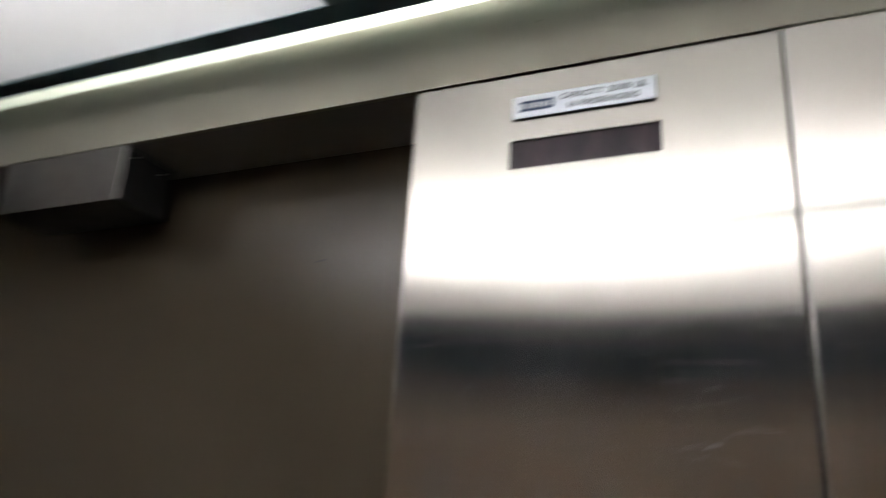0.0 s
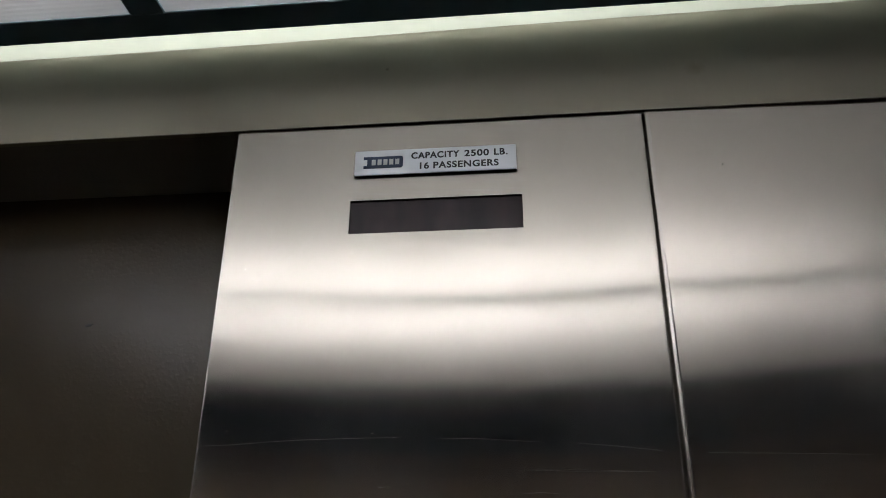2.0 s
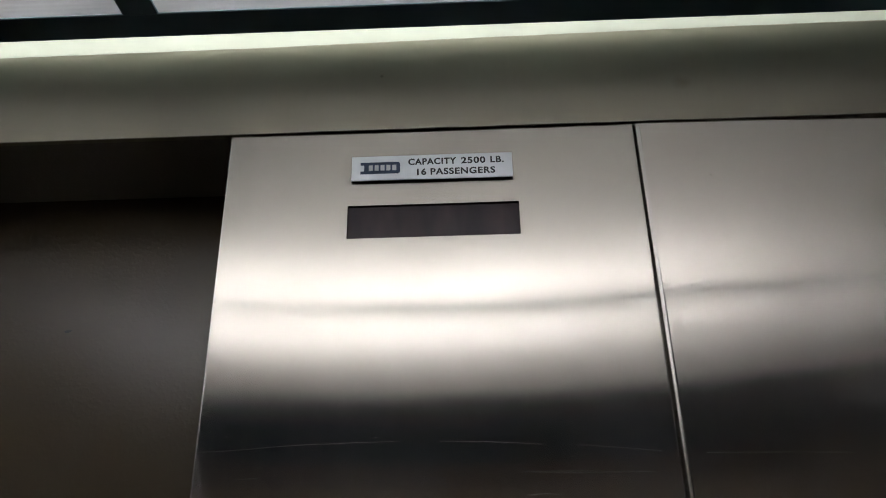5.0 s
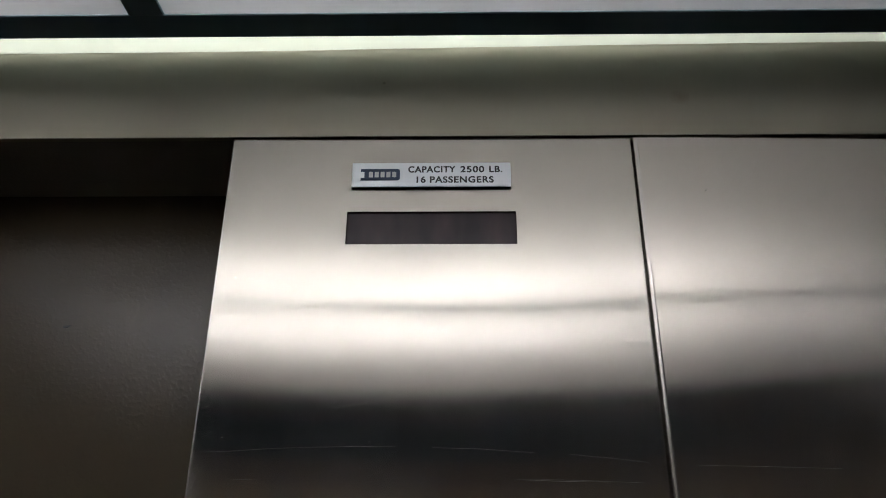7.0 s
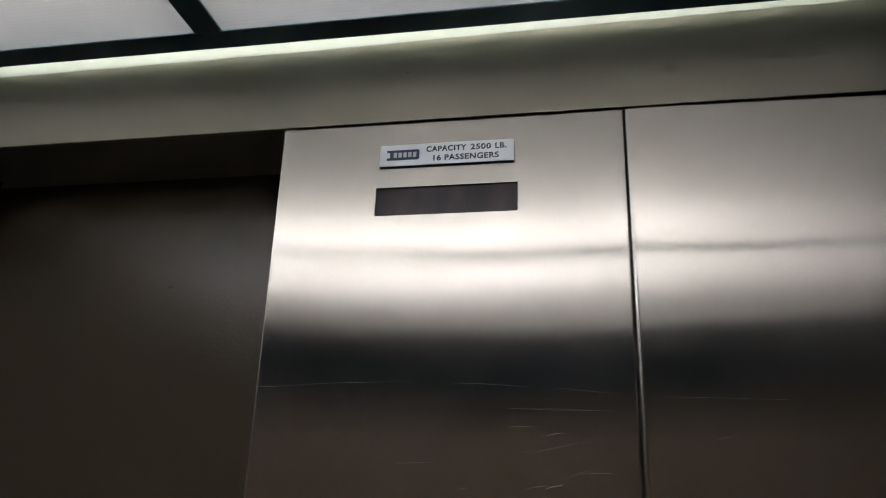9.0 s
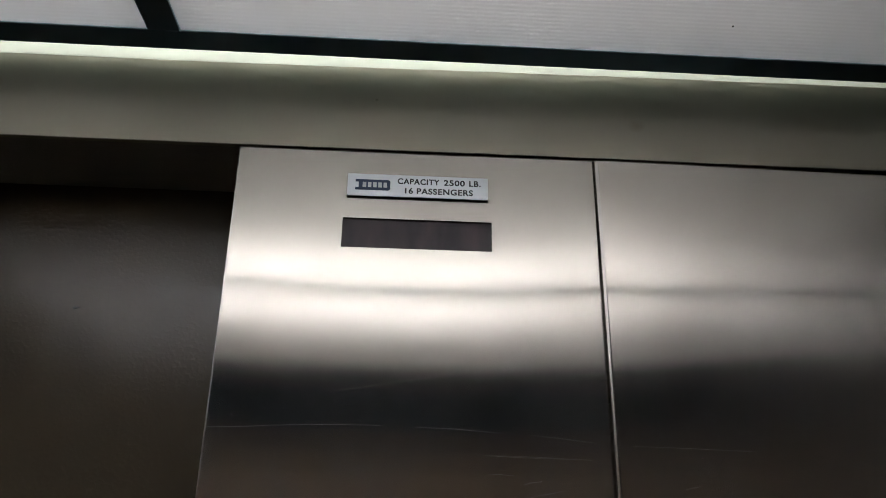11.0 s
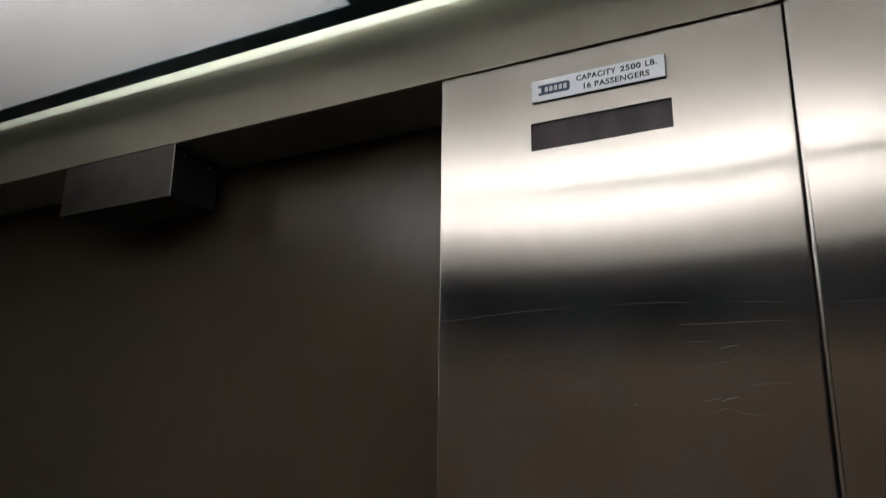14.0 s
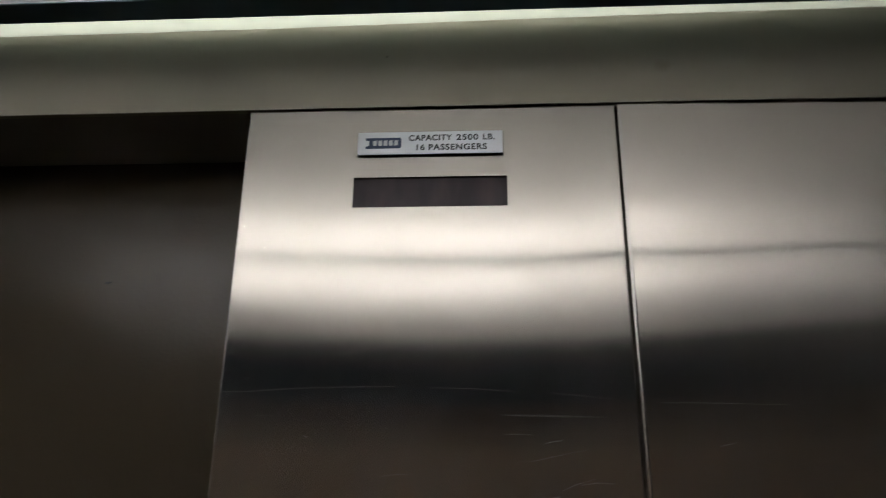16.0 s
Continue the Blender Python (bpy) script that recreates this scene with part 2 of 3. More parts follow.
DIMMED_LAMINATE = plain("dimmed_laminate", (0.03, 0.025, 0.02), (0.034, 0.028, 0.023), 0.4, 4, 0.0, 0.0002)
FLOOR_TILE = plain("dark_floor", (0.16, 0.148, 0.132), (0.23, 0.214, 0.193), 0.5, 12, 0.0, 0.0003)
BOX_STEEL = plain("box_steel", (0.125, 0.117, 0.11), (0.178, 0.166, 0.157), 0.38, 22, 1.0, 0.00005)
BOX_SIDE = plain("box_black", (0.011, 0.01, 0.01), (0.013, 0.012, 0.012), 0.6, 22)
PLATE_METAL = plain("plate_aluminium", (0.56, 0.597, 0.635), (0.58, 0.617, 0.655), 0.36, 60, 0.8, 0.00002)
PLATE_BACK = plain("plate_black_back", (0.01, 0.01, 0.012), (0.016, 0.016, 0.018), 0.5, 60)
INK = plain("engraved_ink", (0.010, 0.012, 0.016), (0.016, 0.019, 0.024), 0.55, 200)
LOGO_BLUE = plain("logo_blue", (0.02, 0.042, 0.095), (0.028, 0.052, 0.11), 0.6, 120)
BADGE_GREY = plain("badge_grey", (0.44, 0.47, 0.5), (0.48, 0.51, 0.54), 0.45, 120, 0.5)
SCREW = plain("screw_steel", (0.7, 0.68, 0.64), (0.8, 0.78, 0.74), 0.4, 100, 1.0)
FLECK = plain("dark_fleck", (0.005, 0.005, 0.005), (0.009, 0.008, 0.008), 0.9, 90)
LAMP_METAL = plain("lamp_white_enamel", (0.7, 0.7, 0.68), (0.78, 0.78, 0.75), 0.4, 20)

DISPLAY_GLASS, _tree, _bsdf = material("smoked_display", (0.022, 0.015, 0.018), 0.2, Specular_IOR_Level=0.25)
_where = coords(_tree, (1, 1, 0.25))
tint(_tree, _bsdf, ramp(_tree, noise_tex(_tree, _where, 45.0, 2.0, 0.5), 0.35, 0.7, 0, 1), (0.016, 0.009, 0.0135), (0.032, 0.016, 0.021))

TUBE = bpy.data.materials.new("fluorescent_tube")
TUBE.use_nodes = True
_bsdf = TUBE.node_tree.nodes["Principled BSDF"]
_bsdf.inputs["Base Color"].default_value = (0.9, 0.9, 0.88, 1)
_bsdf.inputs["Emission Color"].default_value = (*TUBE_COLOUR, 1)
_bsdf.inputs["Emission Strength"].default_value = TUBE_STRENGTH

# ribbed translucent acrylic: light from above scatters through
DIFFUSER = bpy.data.materials.new("ribbed_diffuser")
DIFFUSER.use_nodes = True
_tree = DIFFUSER.node_tree
_tree.nodes.remove(_tree.nodes["Principled BSDF"])
_out = _tree.nodes["Material Output"]
_trans = _tree.nodes.new("ShaderNodeBsdfTranslucent")
_diff = _tree.nodes.new("ShaderNodeBsdfDiffuse")
_mix = _tree.nodes.new("ShaderNodeMixShader")
_mix.inputs[0].default_value = 0.45
_diff.inputs[0].default_value = (0.60, 0.60, 0.64, 1)
_ribs = node(_tree, "ShaderNodeTexWave", wave_type="BANDS", bands_direction="Y", Scale=58.0, Distortion=0.6, Detail=1.0)
_tree.links.new(coords(_tree), _ribs.inputs["Vector"])
_cloud = noise_tex(_tree, coords(_tree, (1, 6, 1)), 5.0, 5.0, 0.6)
_sum = node(_tree, "ShaderNodeMath", operation="MULTIPLY_ADD")
_tree.links.new(_cloud, _sum.inputs[0])
_sum.inputs[1].default_value = 0.5
_tree.links.new(ramp(_tree, _ribs.outputs["Fac"], 0, 1, 0.1, 0.4), _sum.inputs[2])
_col = _tree.nodes.new("ShaderNodeMix")
_col.data_type = "RGBA"
_col.inputs["A"].default_value = (0.612, 0.572, 0.64, 1)
_col.inputs["B"].default_value = (0.643, 0.598, 0.668, 1)
_tree.links.new(_sum.outputs[0], _col.inputs["Factor"])
_tree.links.new(_col.outputs["Result"], _trans.inputs[0])
_tree.links.new(_trans.outputs[0], _mix.inputs[1])
_tree.links.new(_diff.outputs[0], _mix.inputs[2])
_tree.links.new(_mix.outputs[0], _out.inputs["Surface"])


# ---- building helpers ----
def part(name, bm, mat, parent=None, label="", smooth=False):
    mesh = bpy.data.meshes.new(name)
    bmesh.ops.recalc_face_normals(bm, faces=bm.faces)
    bm.to_mesh(mesh)
    bm.free()
    mesh.materials.append(mat)
    if smooth:
        mesh.shade_smooth()
        mesh.set_sharp_from_angle(angle=radians(40))
    ob = new(name, mesh)
    if parent:
        ob.parent = parent
        ob.matrix_parent_inverse = parent.matrix_world.inverted()
    if label:
        ob["label"] = label
    return ob


def base(name, x, y, z, label, category, group="", kind=""):
    """An Empty at the base of a thing with parts."""
    ob = new(name)
    ob.empty_display_size = 0.02
    ob.matrix_world = pose(x, y, z)
    return tagged(ob, label, category, group, kind)


def box(x0, x1, y0, y1, z0, z1, bevel=0.0, segments=2, bm=None):
    bm = bm or bmesh.new()
    made = bmesh.ops.create_cube(bm, size=1, matrix=Matrix.LocRotScale(
        ((x0 + x1) / 2, (y0 + y1) / 2, (z0 + z1) / 2), None, (x1 - x0, y1 - y0, z1 - z0)))
    if bevel:
        edges = list({e for v in made["verts"] for e in v.link_edges})
        bmesh.ops.bevel(bm, geom=edges, offset=bevel, segments=segments, affect="EDGES", profile=0.5)
    return bm


def rod(a, b, radius, sides=16, bm=None):
    """A closed round bar from a to b."""
    bm = bm or bmesh.new()
    a, b = Vector(a), Vector(b)
    turn = (b - a).to_track_quat("Z", "Y").to_matrix().to_4x4()
    bmesh.ops.create_cone(bm, cap_ends=True, segments=sides, radius1=radius, radius2=radius, depth=(b - a).length,
                          matrix=Matrix.Translation((a + b) / 2) @ turn)
    return bm


def spread(a, b, n):
    return [a + (b - a) * k / n for k in range(n + 1)]


def sheet(x0, x1, z0, z1, bow, round_edge=0.0015, round_top=0.0012, deep=0.02, hole=None, nx=16, zs=None):
    """A folded sheet panel facing -y: a slightly bowed face, rounded front edges, sides that run back, and an optional window."""
    r = round_edge
    steps = (0.0, 0.08, 0.3, 0.6, 1.0, 1.2)
    rim, rim_z = [r * k for k in steps], [round_top * k for k in steps]
    xs = {round(x0 + d, 5) for d in rim} | {round(x1 - d, 5) for d in rim} | {round(x, 5) for x in spread(x0 + r, x1 - r, nx)}
    zz = {round(z0 + d, 5) for d in rim_z} | {round(z1 - d, 5) for d in rim_z} | {round(z, 5) for z in zs}
    if hole:
        xs |= {round(hole[0], 5), round(hole[1], 5)}
        zz |= {round(hole[2], 5), round(hole[3], 5)}
    xs, zz = sorted(xs), sorted(zz)
    bm = bmesh.new()

    def fall(d, r):
        return r - math.sqrt(max(0.0, r * r - (r - d) ** 2)) if d < r else 0.0

    def inside(x, z):
        return hole and hole[0] < x < hole[1] and hole[2] < z < hole[3]

    grid = {}

    def vert(i, k):
        if (i, k) not in grid:
            x, z = xs[i], zz[k]
            y = bow(x, z) + max(fall(min(x - x0, x1 - x), r), fall(min(z - z0, z1 - z), round_top))
            grid[i, k] = bm.verts.new((x, y, z))
        return grid[i, k]

    for i in range(len(xs) - 1):
        for k in range(len(zz) - 1):
            if not inside((xs[i] + xs[i + 1]) / 2, (zz[k] + zz[k + 1]) / 2):
                bm.faces.new((vert(i, k), vert(i + 1, k), vert(i + 1, k + 1), vert(i, k + 1)))
    rims = [e for e in bm.edges if e.is_boundary]
    made = bmesh.ops.extrude_edge_only(bm, edges=rims)["geom"]
    for v in made:
        if isinstance(v, bmesh.types.BMVert):
            at_hole = hole and hole[0] - 1e-4 <= v.co.x <= hole[1] + 1e-4 and hole[2] - 1e-4 <= v.co.z <= hole[3] + 1e-4
            v.co.y = 0.005 if at_hole else deep
    return bm


def flat_shape(points, y_front, y_back):
    """A flat plate with an outline in x and z."""
    bm = bmesh.new()
    face = bm.faces.new([bm.verts.new((x, y_front, z)) for x, z in points])
    made = bmesh.ops.extrude_face_region(bm, geom=[face])["geom"]
    for v in made:
        if isinstance(v, bmesh.types.BMVert):
            v.co.y = y_back
    return bm


def stroke(points, width, bow):
    """A fine scratch: a tapered ribbon lying on a sheet."""
    bm = bmesh.new()
    rows = []
    for n, (x, z) in enumerate(points):
        y = bow(x, z) - 0.0003
        w = width * (0.25 if n in (0, len(points) - 1) else 0.5)
        rows.append([bm.verts.new((x, y + dy, z + dz)) for dy, dz in ((0.0004, -w), (0, 0), (0.0004, w))])
    for a, b in zip(rows, rows[1:]):
        for n in range(2):
            bm.faces.new((a[n], b[n], b[n + 1], a[n + 1]))
    return bm


def lettering(name, words, z0, z1, y, mat, parent, bold=0.0):
    """Raised letters of the built-in font in one mesh, facing -y: each word is drawn to fill its own width."""
    bm = bmesh.new()
    for text, x0, x1 in words:
        curve = bpy.data.curves.new(name, "FONT")
        curve.body, curve.size, curve.extrude, curve.offset, curve.space_character = text, 1.0, 0.02, bold, 1.12
        ob = bpy.data.objects.new(name, curve)
        scene.collection.objects.link(ob)
        bpy.context.view_layer.update()
        mesh = bpy.data.meshes.new_from_object(ob.evaluated_get(bpy.context.evaluated_depsgraph_get()))
        bpy.data.objects.remove(ob)
        xs, ys = [v.co.x for v in mesh.vertices], [v.co.y for v in mesh.vertices]
        sx, sz = (x1 - x0) / (max(xs) - min(xs)), (z1 - z0) / (max(ys) - min(ys))
        mesh.transform(pose(x0, y, z0, 90) @ Matrix.Diagonal((sx, sz, 0.01, 1)) @ Matrix.Translation((-min(xs), -min(ys), 0)))
        bm.from_mesh(mesh)
        # a second strike beside the first thickens the strokes
        mesh.transform(Matrix.Translation((0.00022, -0.00008, 0)))
        bm.from_mesh(mesh)
        bpy.data.meshes.remove(mesh)
    return part(name, bm, mat, parent)


# ---- setting ----
tagged(part("floor", box(LEFT_WALL, RIGHT_WALL, REAR_WALL, 0.3, -0.05, 0), FLOOR_TILE),
       "dark speckled lift car floor", "floor", kind="structure")
tagged(part("wall_rear", box(LEFT_WALL - 0.03, RIGHT_WALL + 0.03, REAR_WALL - 0.03, REAR_WALL, -0.05, CANOPY_Z + 0.03), LAMINATE),
       "dark brown laminate rear wall of the lift car", "wall", kind="structure")
# unseen boards added so the steel mirrors a dark band fading to brown
tagged(part("trim", box(LEFT_WALL, RIGHT_WALL, REAR_WALL, REAR_WALL + 0.006, 2.06, 2.3, 0.001), SHADE_TOP),
       "unseen near-black board added for the dark band the steel mirrors", "trim", kind="structure")
tagged(part("trim", box(LEFT_WALL, RIGHT_WALL, REAR_WALL, REAR_WALL + 0.005, 2.0, 2.059, 0.001), SHADE_MID),
       "unseen dark brown board added as the middle shade step of the mirrored band", "trim", kind="structure")
tagged(part("trim", box(LEFT_WALL, RIGHT_WALL, REAR_WALL, REAR_WALL + 0.004, 1.945, 1.999, 0.001), SHADE_LOW),
       "unseen mid brown board added as the lowest shade step of the mirrored band", "trim", kind="structure")
# near-black boards added on the unseen side walls to darken the sideways smear
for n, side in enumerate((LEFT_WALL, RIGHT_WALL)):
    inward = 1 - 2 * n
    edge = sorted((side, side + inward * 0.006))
    tagged(part("trim", box(edge[0], edge[1], REAR_WALL + 0.007, -0.002, 2.06, 2.3, 0.001), SHADE_TOP),
           "unseen near-black board added to darken what the steel mirrors sideways", "trim", kind="structure")
# side walls out of view, toned apart to shape the light on door and panels
tagged(part("wall_left", box(LEFT_WALL - 0.03, LEFT_WALL, REAR_WALL, 0.3, -0.05, CANOPY_Z + 0.03), LIFTED_LAMINATE),
       "unseen laminate side wall of the lift car, lightened to brighten the door", "wall", kind="structure")
tagged(part("wall_right", box(RIGHT_WALL, RIGHT_WALL + 0.03, REAR_WALL, 0.3, -0.05, CANOPY_Z + 0.03), DIMMED_LAMINATE),
       "unseen laminate side wall beside the steel panels, darkened to dim their reflection", "wall", kind="structure")
tagged(part("ceiling", box(LEFT_WALL, RIGHT_WALL, REAR_WALL, 0.3, CANOPY_Z, CANOPY_Z + 0.03), WHITE_PAINT),
       "white painted car top above the suspended ceiling", "ceiling", kind="structure")
tagged(part("wall_front", box(LEFT_WALL, RIGHT_WALL, 0.26, 0.3, -0.05, CANOPY_Z), DARK_GAP),
       "dark shaft wall behind the closed lift door", "wall", kind="structure")
tagged(part("wall_return", box(0.012, RIGHT_WALL, 0.022, 0.05, 0, BAND_Z + 0.01), DARK_GAP),
       "dark backing behind the steel return panels", "wall", kind="structure")


# steel sheets are never quite flat: a slight twist bends what they mirror
def dent(z):
    return (z - 1.95) * math.exp(-((z - 1.95) / 0.3) ** 2)


def bow_panel(x, z):
    u = x / PANEL_W
    return (-0.0012 + 0.0199 * u - 0.0184 * u * u) * dent(z)


def bow_side(x, z):
    knock = 0.0007 * math.exp(-((x - 0.4015) ** 2 + (z - 2.112) ** 2) / 0.00022)
    # the sheet bulges a little more the farther it runs from the seam
    bulge = (0.05 if z < 1.95 else 0.24) * min(1.2, max(0.0, (x - PANEL_W - 0.02) / 0.25)) * (z - 1.95) ** 2 * math.exp(-((z - 1.95) / 0.25) ** 2)
    return (-0.001 + 0.001 * min(1.3, (x - PANEL_W) / 0.25)) * dent(z) + knock + bulge


def bow_band(x, z):
    # the upper lip rolls forward, more so away from the door
    roll = 0.4 + 1.1 * min(1.0, max(0.0, (x + 0.4) / 0.9))
    return 0.0006 * math.sin(3.1 * x + 0.8) * (z - 2.25) / 0.1 - roll * max(0.0, z - 2.19) ** 2


FINE_Z = [0.0015, 0.4, 0.8, 1.2, 1.4] + spread(1.5, 2.128, 34)
WINDOW = (0.1165, 0.2755, 2.0165, 2.0505)

# ---- steel car panels ----
return_panel = base("return_panel", 0.195, 0.01, 0, "brushed stainless steel front return panel with fine scratches", "panel")
part("panel_face", sheet(0, PANEL_W, 0, PANEL_TOP, bow_panel, round_edge=0.002, hole=WINDOW, zs=FINE_Z), STEEL, return_panel, smooth=True)
side_panel = base("side_panel", 0.69, 0.01, 0, "plain brushed stainless steel return panel beside the narrow seam", "panel")
part("panel_face", sheet(PANEL_W + SEAM, RIGHT_WALL - 0.002, 0, PANEL_TOP + 0.0012, bow_side, round_edge=0.0035, nx=90,
                         zs=FINE_Z + spread(2.08, 2.127, 9)),
     SIDE_STEEL, side_panel, smooth=True)

transom = base("transom_panel", -0.08, 0, BAND_Z, "brushed steel transom band above the door and panels", "transom")
BAND_TOP = 2.2385
band = sheet(LEFT_WALL + 0.002, RIGHT_WALL - 0.002, BAND_Z, BAND_TOP, bow_band, round_edge=0.002, deep=0.006, nx=48,
             zs=spread(BAND_Z + 0.002, BAND_TOP - 0.002, 10))
for v in band.verts:
    # the upper edge climbs a little, shaped to the lit strip's lower border
    v.co.z += (v.co.z - BAND_Z) / (BAND_TOP - BAND_Z) * (0.010 * max(0.0, v.co.x) + 0.0006 * math.sin(5 * v.co.x))
part("band_face", band, BAND_STEEL, transom, smooth=True)
# added pale board: stands for the band's top, lit through the ceiling gap
part("lit_strip_board", box(LEFT_WALL + 0.002, RIGHT_WALL - 0.002, 0.0065, 0.012, BAND_TOP - 0.04, CANOPY_Z - 0.002, 0.001), LIT_STRIP_PALE, transom,
     "pale board added for the brightly lit strip at the top of the steel band")

# fine scratches in the steel: points along each, and its width
SCRATCHES = [
    ([(0.001, 1.8281), (0.02, 1.8283), (0.04, 1.8293), (0.062, 1.8308), (0.091, 1.832), (0.13, 1.8327), (0.168, 1.833)], 0.00026),
    ([(0.199, 1.832), (0.238, 1.831), (0.283, 1.828)], 0.00028),
    ([(0.31, 1.827), (0.343, 1.824), (0.375, 1.8205)], 0.0002),
    ([(0.266, 1.8068), (0.283, 1.8062), (0.304, 1.8055), (0.347, 1.805)], 0.00026),
    ([(0.277, 1.8072), (0.321, 1.8062), (0.369, 1.8045)], 0.00018),
    ([(0.267, 1.789), (0.28, 1.7897), (0.294, 1.789)], 0.0003),
    ([(0.303, 1.781), (0.311, 1.783), (0.32, 1.784)], 0.0005),
    ([(0.277, 1.7645), (0.285, 1.7657)], 0.0004),
    ([(0.29, 1.765), (0.305, 1.7685), (0.342, 1.776)], 0.0002),
    ([(0.07, 1.7765), (0.075, 1.778)], 0.0004),
    ([(0.079, 1.784), (0.087, 1.7865)], 0.0003),
    ([(0.218, 1.731), (0.227, 1.7302)], 0.0006),
    ([(0.281, 1.731), (0.2905, 1.7335), (0.3025, 1.735)], 0.0005),
    ([(0.3005, 1.7315), (0.308, 1.7345), (0.317, 1.7357)], 0.0012),
    ([(0.318, 1.741), (0.33, 1.746), (0.348, 1.751)], 0.0003),
    ([(0.334, 1.7455), (0.348, 1.7475), (0.365, 1.747)], 0.0004),
    ([(0.289, 1.721), (0.298, 1.724), (0.308, 1.726)], 0.0003),
    ([(0.31, 1.724), (0.322, 1.72), (0.338, 1.719)], 0.0004),
    ([(0.154, 1.752), (0.17, 1.7538), (0.191, 1.7543)], 0.0002),
    ([(0.153, 1.794), (0.163, 1.795)], 0.0002),
    ([(0.036, 1.806), (0.053, 1.8065)], 0.0002),
    ([(0.081, 1.789), (0.088, 1.786), (0.093, 1.782)], 0.0002),
    ([(0.099, 1.851), (0.101, 1.855), (0.102, 1.858)], 0.0004),
    ([(0.116, 1.8645), (0.145, 1.869), (0.188, 1.8765), (0.23, 1.884), (0.272, 1.8905)], 0.00024),
]
for points, width in SCRATCHES:
    part("scratch", stroke(points, width, bow_panel), SCRATCH_STEEL, return_panel, "fine pale scratch")
for points, width in [([(0.458, 1.779), (0.466, 1.781), (0.474, 1.7825)], 0.0004), ([(0.41, 1.8185), (0.47, 1.8175), (0.53, 1.816)], 0.0002)]:
    part("scratch", stroke(points, width, bow_side), SCRATCH_STEEL, side_panel, "fine pale scratch")
# pinprick nicks
for x, z in ((0.0085, 1.866), (0.0245, 1.84), (0.147, 1.8365), (0.121, 1.856)):
    part("nick", stroke([(x - 0.0007, z), (x, z + 0.0001), (x + 0.0008, z)], 0.0008, bow_panel), SCRATCH_STEEL, return_panel, "tiny pale nick")
# bare bright folds along the panels' upright edges
part("folded_edge", rod((0.0011, 0.0011, 0.002), (0.0011, 0.0011, PANEL_TOP - 0.003), 0.0012, 24), BRIGHT_FOLD, return_panel, "bare folded edge", smooth=True)
part("folded_edge", rod((PANEL_W + SEAM + 0.003, 0.0027, 0.002), (PANEL_W + SEAM + 0.003, 0.0027, PANEL_TOP - 0.003), 0.003, 24), BRIGHT_FOLD, side_panel,
     "bright folded edge", smooth=True)
part("speck", rod((0.4555, -0.0001, 2.072), (0.4555, 0.001, 2.072), 0.0006, 10), FLECK, side_panel, "small dark speck")

# ---- door and its header ----
tagged(part("header", box(LEFT_WALL, 0.012, 0.0065, DOOR_Y - 0.002, BAND_Z + 0.002, BAND_Z + 0.06, 0.001), HEADER_PAINT),
       "dark brown painted header over the door opening", "header", kind="structure")
tagged(part("jamb", box(0.004, 0.016, 0.021, DOOR_Y - 0.002, 0, BAND_Z + 0.001, 0.001), HEADER_PAINT),
       "dark brown painted jamb behind the steel panel", "jamb", kind="structure")
door = base("door_1", -0.55, 0.13, 0, "closed dark brown enamelled lift door with pebbled paint", "door", kind="structure")
part("door_leaf", box(LEFT_WALL, 0.06, DOOR_Y, DOOR_Y + 0.03, 0.005, 2.2, 0.002), DOOR_PAINT, door)
part("chip", flat_shape([(-0.1975, 1.9795), (-0.1958, 1.9782), (-0.192, 1.979), (-0.1885, 1.981), (-0.191, 1.9812), (-0.1955, 1.9808)],
                        DOOR_Y - 0.001, DOOR_Y + 0.001), FLECK, door, "small dark chip in the paint")

# ---- steel box under the header ----
cover = base("door_contact_box", -0.5785, 0.05, 2.05, "dull steel box cover screwed under the door header", "box")
BX0, BX1, BY0, BY1, BZ0 = -0.701, -0.456, 0.0012, 0.096, 2.0495
part("front_cover", box(BX0, BX1, BY0, BY0 + 0.0015, BZ0, BAND_Z - 0.0004, 0.0006), BOX_STEEL, cover)
part("body", box(BX0 + 0.0008, BX1 - 0.0008, BY0 + 0.0018, BY1, BZ0 + 0.0008, BAND_Z - 0.0004, 0.002), BOX_SIDE, cover, "near-black side")
part("edge_lip", box(BX1 - 0.0006, BX1 + 0.0006, BY0 - 0.0004, BY0 + 0.0012, BZ0 + 0.0006, BAND_Z - 0.0005, 0.0003), EDGE_STEEL, cover, "bare bright folded edge")
for sy, sz in ((0.021, 2.121), (0.074, 2.118)):
    bm = rod((BX1 - 0.002, sy, sz), (BX1 + 0.0016, sy, sz), 0.0015, 12)
    box(BX1 + 0.0012, BX1 + 0.002, sy - 0.0012, sy + 0.0012, sz - 0.0003, sz + 0.0003, bm=bm)
    part("screw", bm, SCREW, cover, "small bright screw head")

# ---- capacity plate ----
plate = base("capacity_plate", 0.1957, -0.003, 2.0745, "silver capacity plate with dark engraved letters above the display", "sign")
PX0, PX1, PZ0, PZ1 = 0.1195, 0.2715, 2.0745, 2.1015
part("backing", box(PX0, PX1, -0.002, 0.0022, PZ0, PZ1, 0.0003, 1), PLATE_BACK, plate, "near-black backing")
part("face", box(PX0, PX1, -0.0034, -0.002, PZ0 + 0.0004, PZ1, 0.0005), PLATE_METAL, plate)
LX, LZ, LW, LH = PX0 + 0.0085, PZ0 + 0.0075, 0.0375, 0.0125
corner = 0.0022
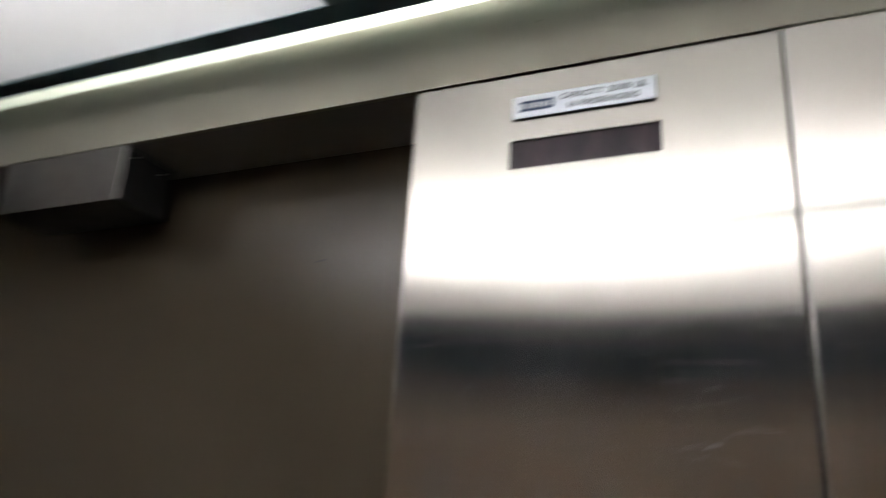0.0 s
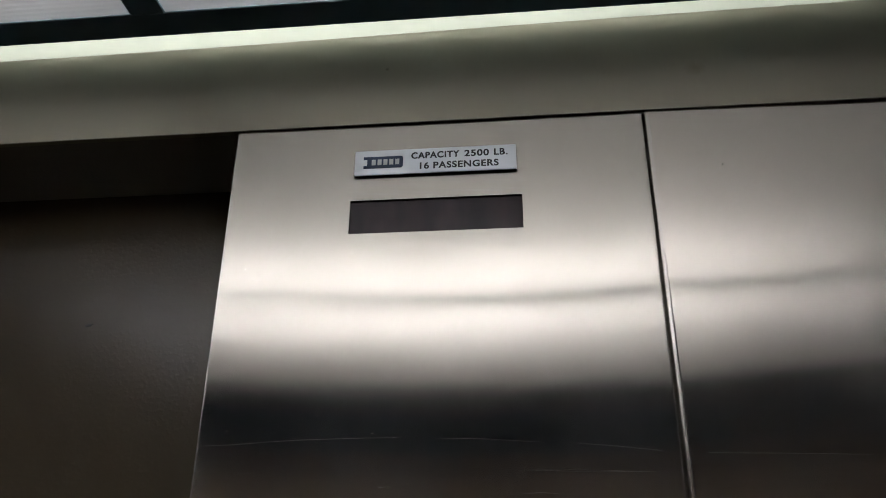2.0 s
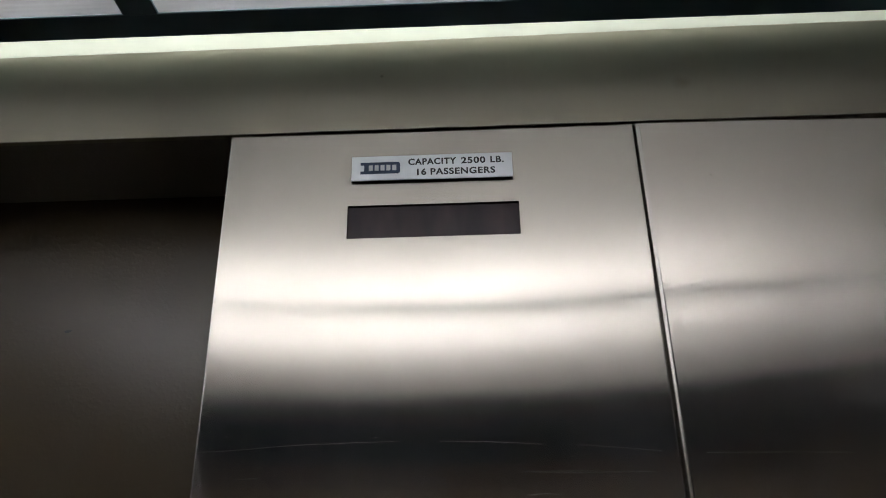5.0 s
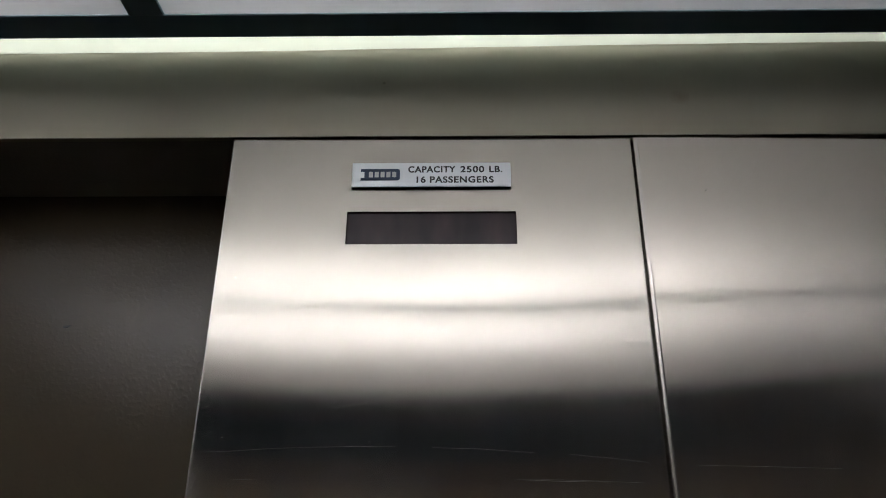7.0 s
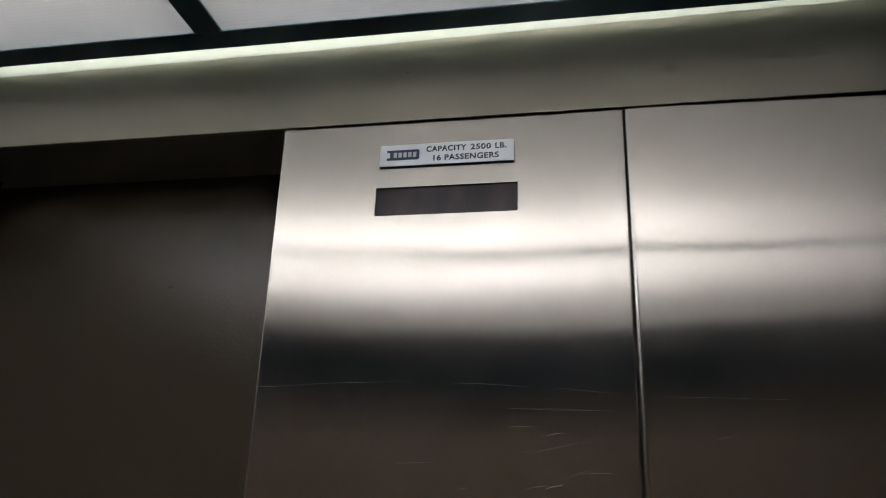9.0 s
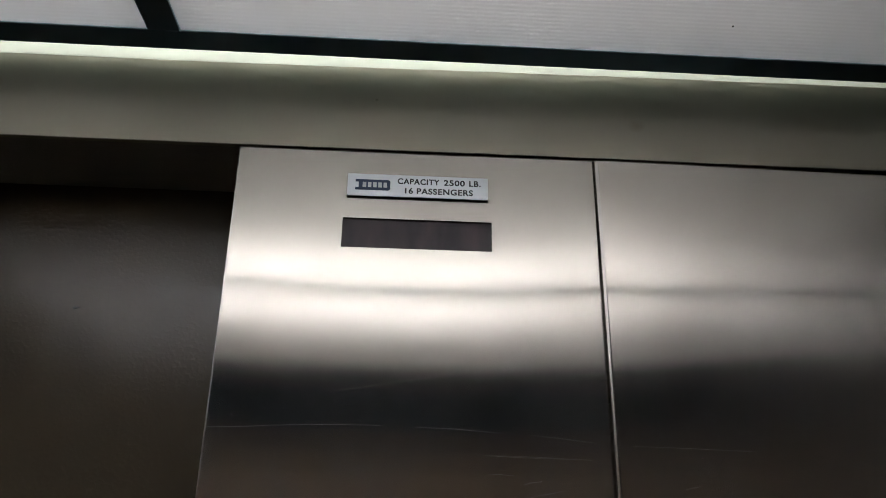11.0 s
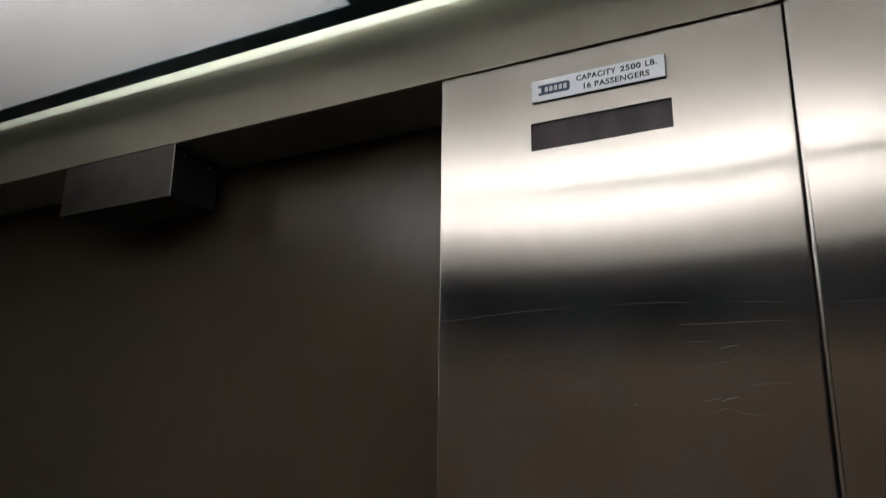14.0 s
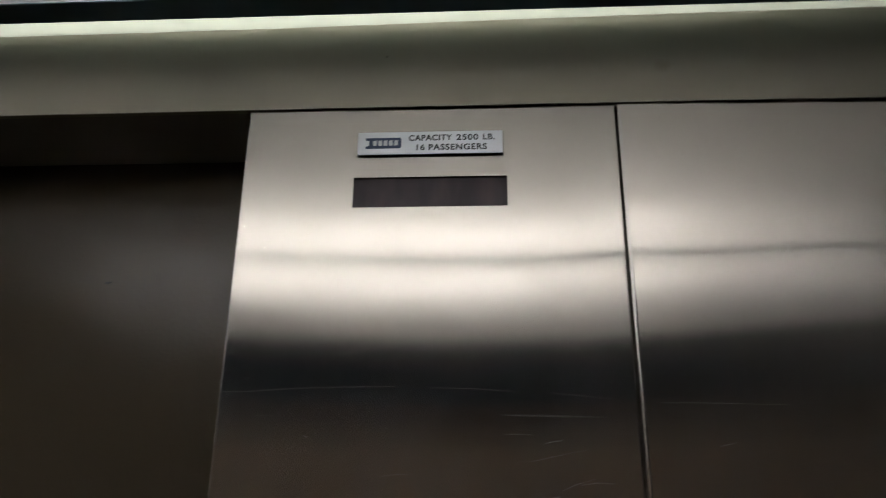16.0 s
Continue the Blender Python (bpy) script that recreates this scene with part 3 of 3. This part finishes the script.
outline = [(LX, LZ), (LX + LW - corner, LZ), (LX + LW - corner * 0.3, LZ + corner * 0.3), (LX + LW, LZ + corner),
           (LX + LW, LZ + LH - corner), (LX + LW - corner * 0.3, LZ + LH - corner * 0.3), (LX + LW - corner, LZ + LH), (LX, LZ + LH),
           (LX, LZ + LH - 0.003), (LX + 0.0035, LZ + LH - 0.003), (LX + 0.0035, LZ + 0.003), (LX, LZ + 0.003)]
badge = part("badge", flat_shape(outline, -0.0037, -0.0033), LOGO_BLUE, plate, "blue maker's badge, notched on one side")
for n in range(5):
    bx = LX + 0.0078 + n * 0.0056
    part("badge_bar", box(bx, bx + 0.0038, -0.004, -0.0036, LZ + 0.0033, LZ + LH - 0.0033), BADGE_GREY, badge)
PW = PX1 - PX0
lettering("capacity_text", [("CAPACITY", PX0 + PW * 0.354, PX0 + PW * 0.651), ("2500", PX0 + PW * 0.683, PX0 + PW * 0.8325),
                            ("LB.", PX0 + PW * 0.865, PX0 + PW * 0.946)], PZ0 + 0.0160, PZ0 + 0.0229, -0.0035, INK, plate, 0.02)
lettering("passenger_text", [("16", PX0 + PW * 0.408, PX0 + PW * 0.464), ("PASSENGERS", PX0 + PW * 0.4917, PX0 + PW * 0.890)],
          PZ0 + 0.0047, PZ0 + 0.0117, -0.0035, INK, plate, 0.02)

# ---- floor display, dark ----
display = base("floor_display", 0.196, 0.003, WINDOW[2], "unlit smoked red floor display set into the steel panel", "display")
part("lens", box(WINDOW[0] + 0.0002, WINDOW[1] - 0.0002, 0.0028, 0.0048, WINDOW[2] + 0.0002, WINDOW[3] - 0.0002, 0.0003, 1), DISPLAY_GLASS, display)
part("housing", box(WINDOW[0] - 0.004, WINDOW[1] + 0.004, 0.0052, 0.02, WINDOW[2] - 0.004, WINDOW[3] + 0.004, 0.001), PLATE_BACK, display)

# ---- suspended ceiling ----
CX0, CX1, CY0, CY1 = LEFT_WALL + GAP, RIGHT_WALL - GAP, REAR_WALL + GAP, -GAP
hung = base("suspended_ceiling", (CX0 + CX1) / 2, (CY0 + CY1) / 2, CEIL_Z, "suspended lift ceiling of ribbed white diffusers in black frames", "ceiling")
h = BAR / 2
bars = [(CX0, CX1, CY1 - FRONT_BAR, CY1), (CX0, CX1, CY0, CY0 + BAR), (CX0, CX0 + BAR, CY0 + BAR, CY1 - FRONT_BAR), (CX1 - BAR, CX1, CY0 + BAR, CY1 - FRONT_BAR),
        (CX0 + BAR, CX1 - BAR, BAR_Y - REAR_BAR / 2, BAR_Y + REAR_BAR / 2), (BAR_X - h, BAR_X + h, CY0 + BAR, BAR_Y - REAR_BAR / 2), (BAR_X - h, BAR_X + h, BAR_Y + REAR_BAR / 2, CY1 - FRONT_BAR)]
for n, (x0, x1, y0, y1) in enumerate(bars):
    part("frame_bar", box(x0, x1, y0, y1, CEIL_Z, CEIL_Z + (CEIL_THICK if n else FRONT_THICK), 0.0008), BLACK_FRAME, hung)
for x0, x1 in ((CX0 + BAR, BAR_X - h), (BAR_X + h, CX1 - BAR)):
    for y0, y1 in ((CY0 + BAR, BAR_Y - REAR_BAR / 2), (BAR_Y + REAR_BAR / 2, CY1 - FRONT_BAR)):
        bm = bmesh.new()
        count = 210
        rows = [[bm.verts.new((x, y, CEIL_Z + 0.0016 + (0.00012 if k % 2 else 0))) for x in (x0 + 0.0005, x1 - 0.0005)]
                for k, y in enumerate(spread(y0 + 0.0005, y1 - 0.0005, count))]
        for a, b in zip(rows, rows[1:]):
            bm.faces.new((a[0], a[1], b[1], b[0]))
        part("diffuser", bm, DIFFUSER, hung, "ribbed milky acrylic panel")

part("speck", rod((0.514, -0.119, CEIL_Z + 0.0008), (0.514, -0.119, CEIL_Z + 0.0014), 0.0012, 10), FLECK, hung, "dark speck on the acrylic")

# ---- fluorescent lamps above the diffusers ----
for y in (-0.58, -0.86):
    lamp = base("fluorescent_lamp", TUBE_X, y, CANOPY_Z, "white batten lamp with a fluorescent tube above the ceiling", "lamp", "ceiling tubes")
    part("batten", box(TUBE_X - 0.62, TUBE_X + 0.62, y - 0.03, y + 0.03, CANOPY_Z - 0.05, CANOPY_Z, 0.004), LAMP_METAL, lamp)
    part("tube", rod((TUBE_X - 0.6, y, TUBE_Z), (TUBE_X + 0.6, y, TUBE_Z), 0.016, 12), TUBE, lamp, "glowing white tube", smooth=True)
    for s in (-1, 1):
        part("lamp_holder", box(TUBE_X + s * 0.605 - 0.006, TUBE_X + s * 0.605 + 0.006, y - 0.014, y + 0.014, TUBE_Z - 0.03, CANOPY_Z - 0.05, 0.002), LAMP_METAL, lamp)
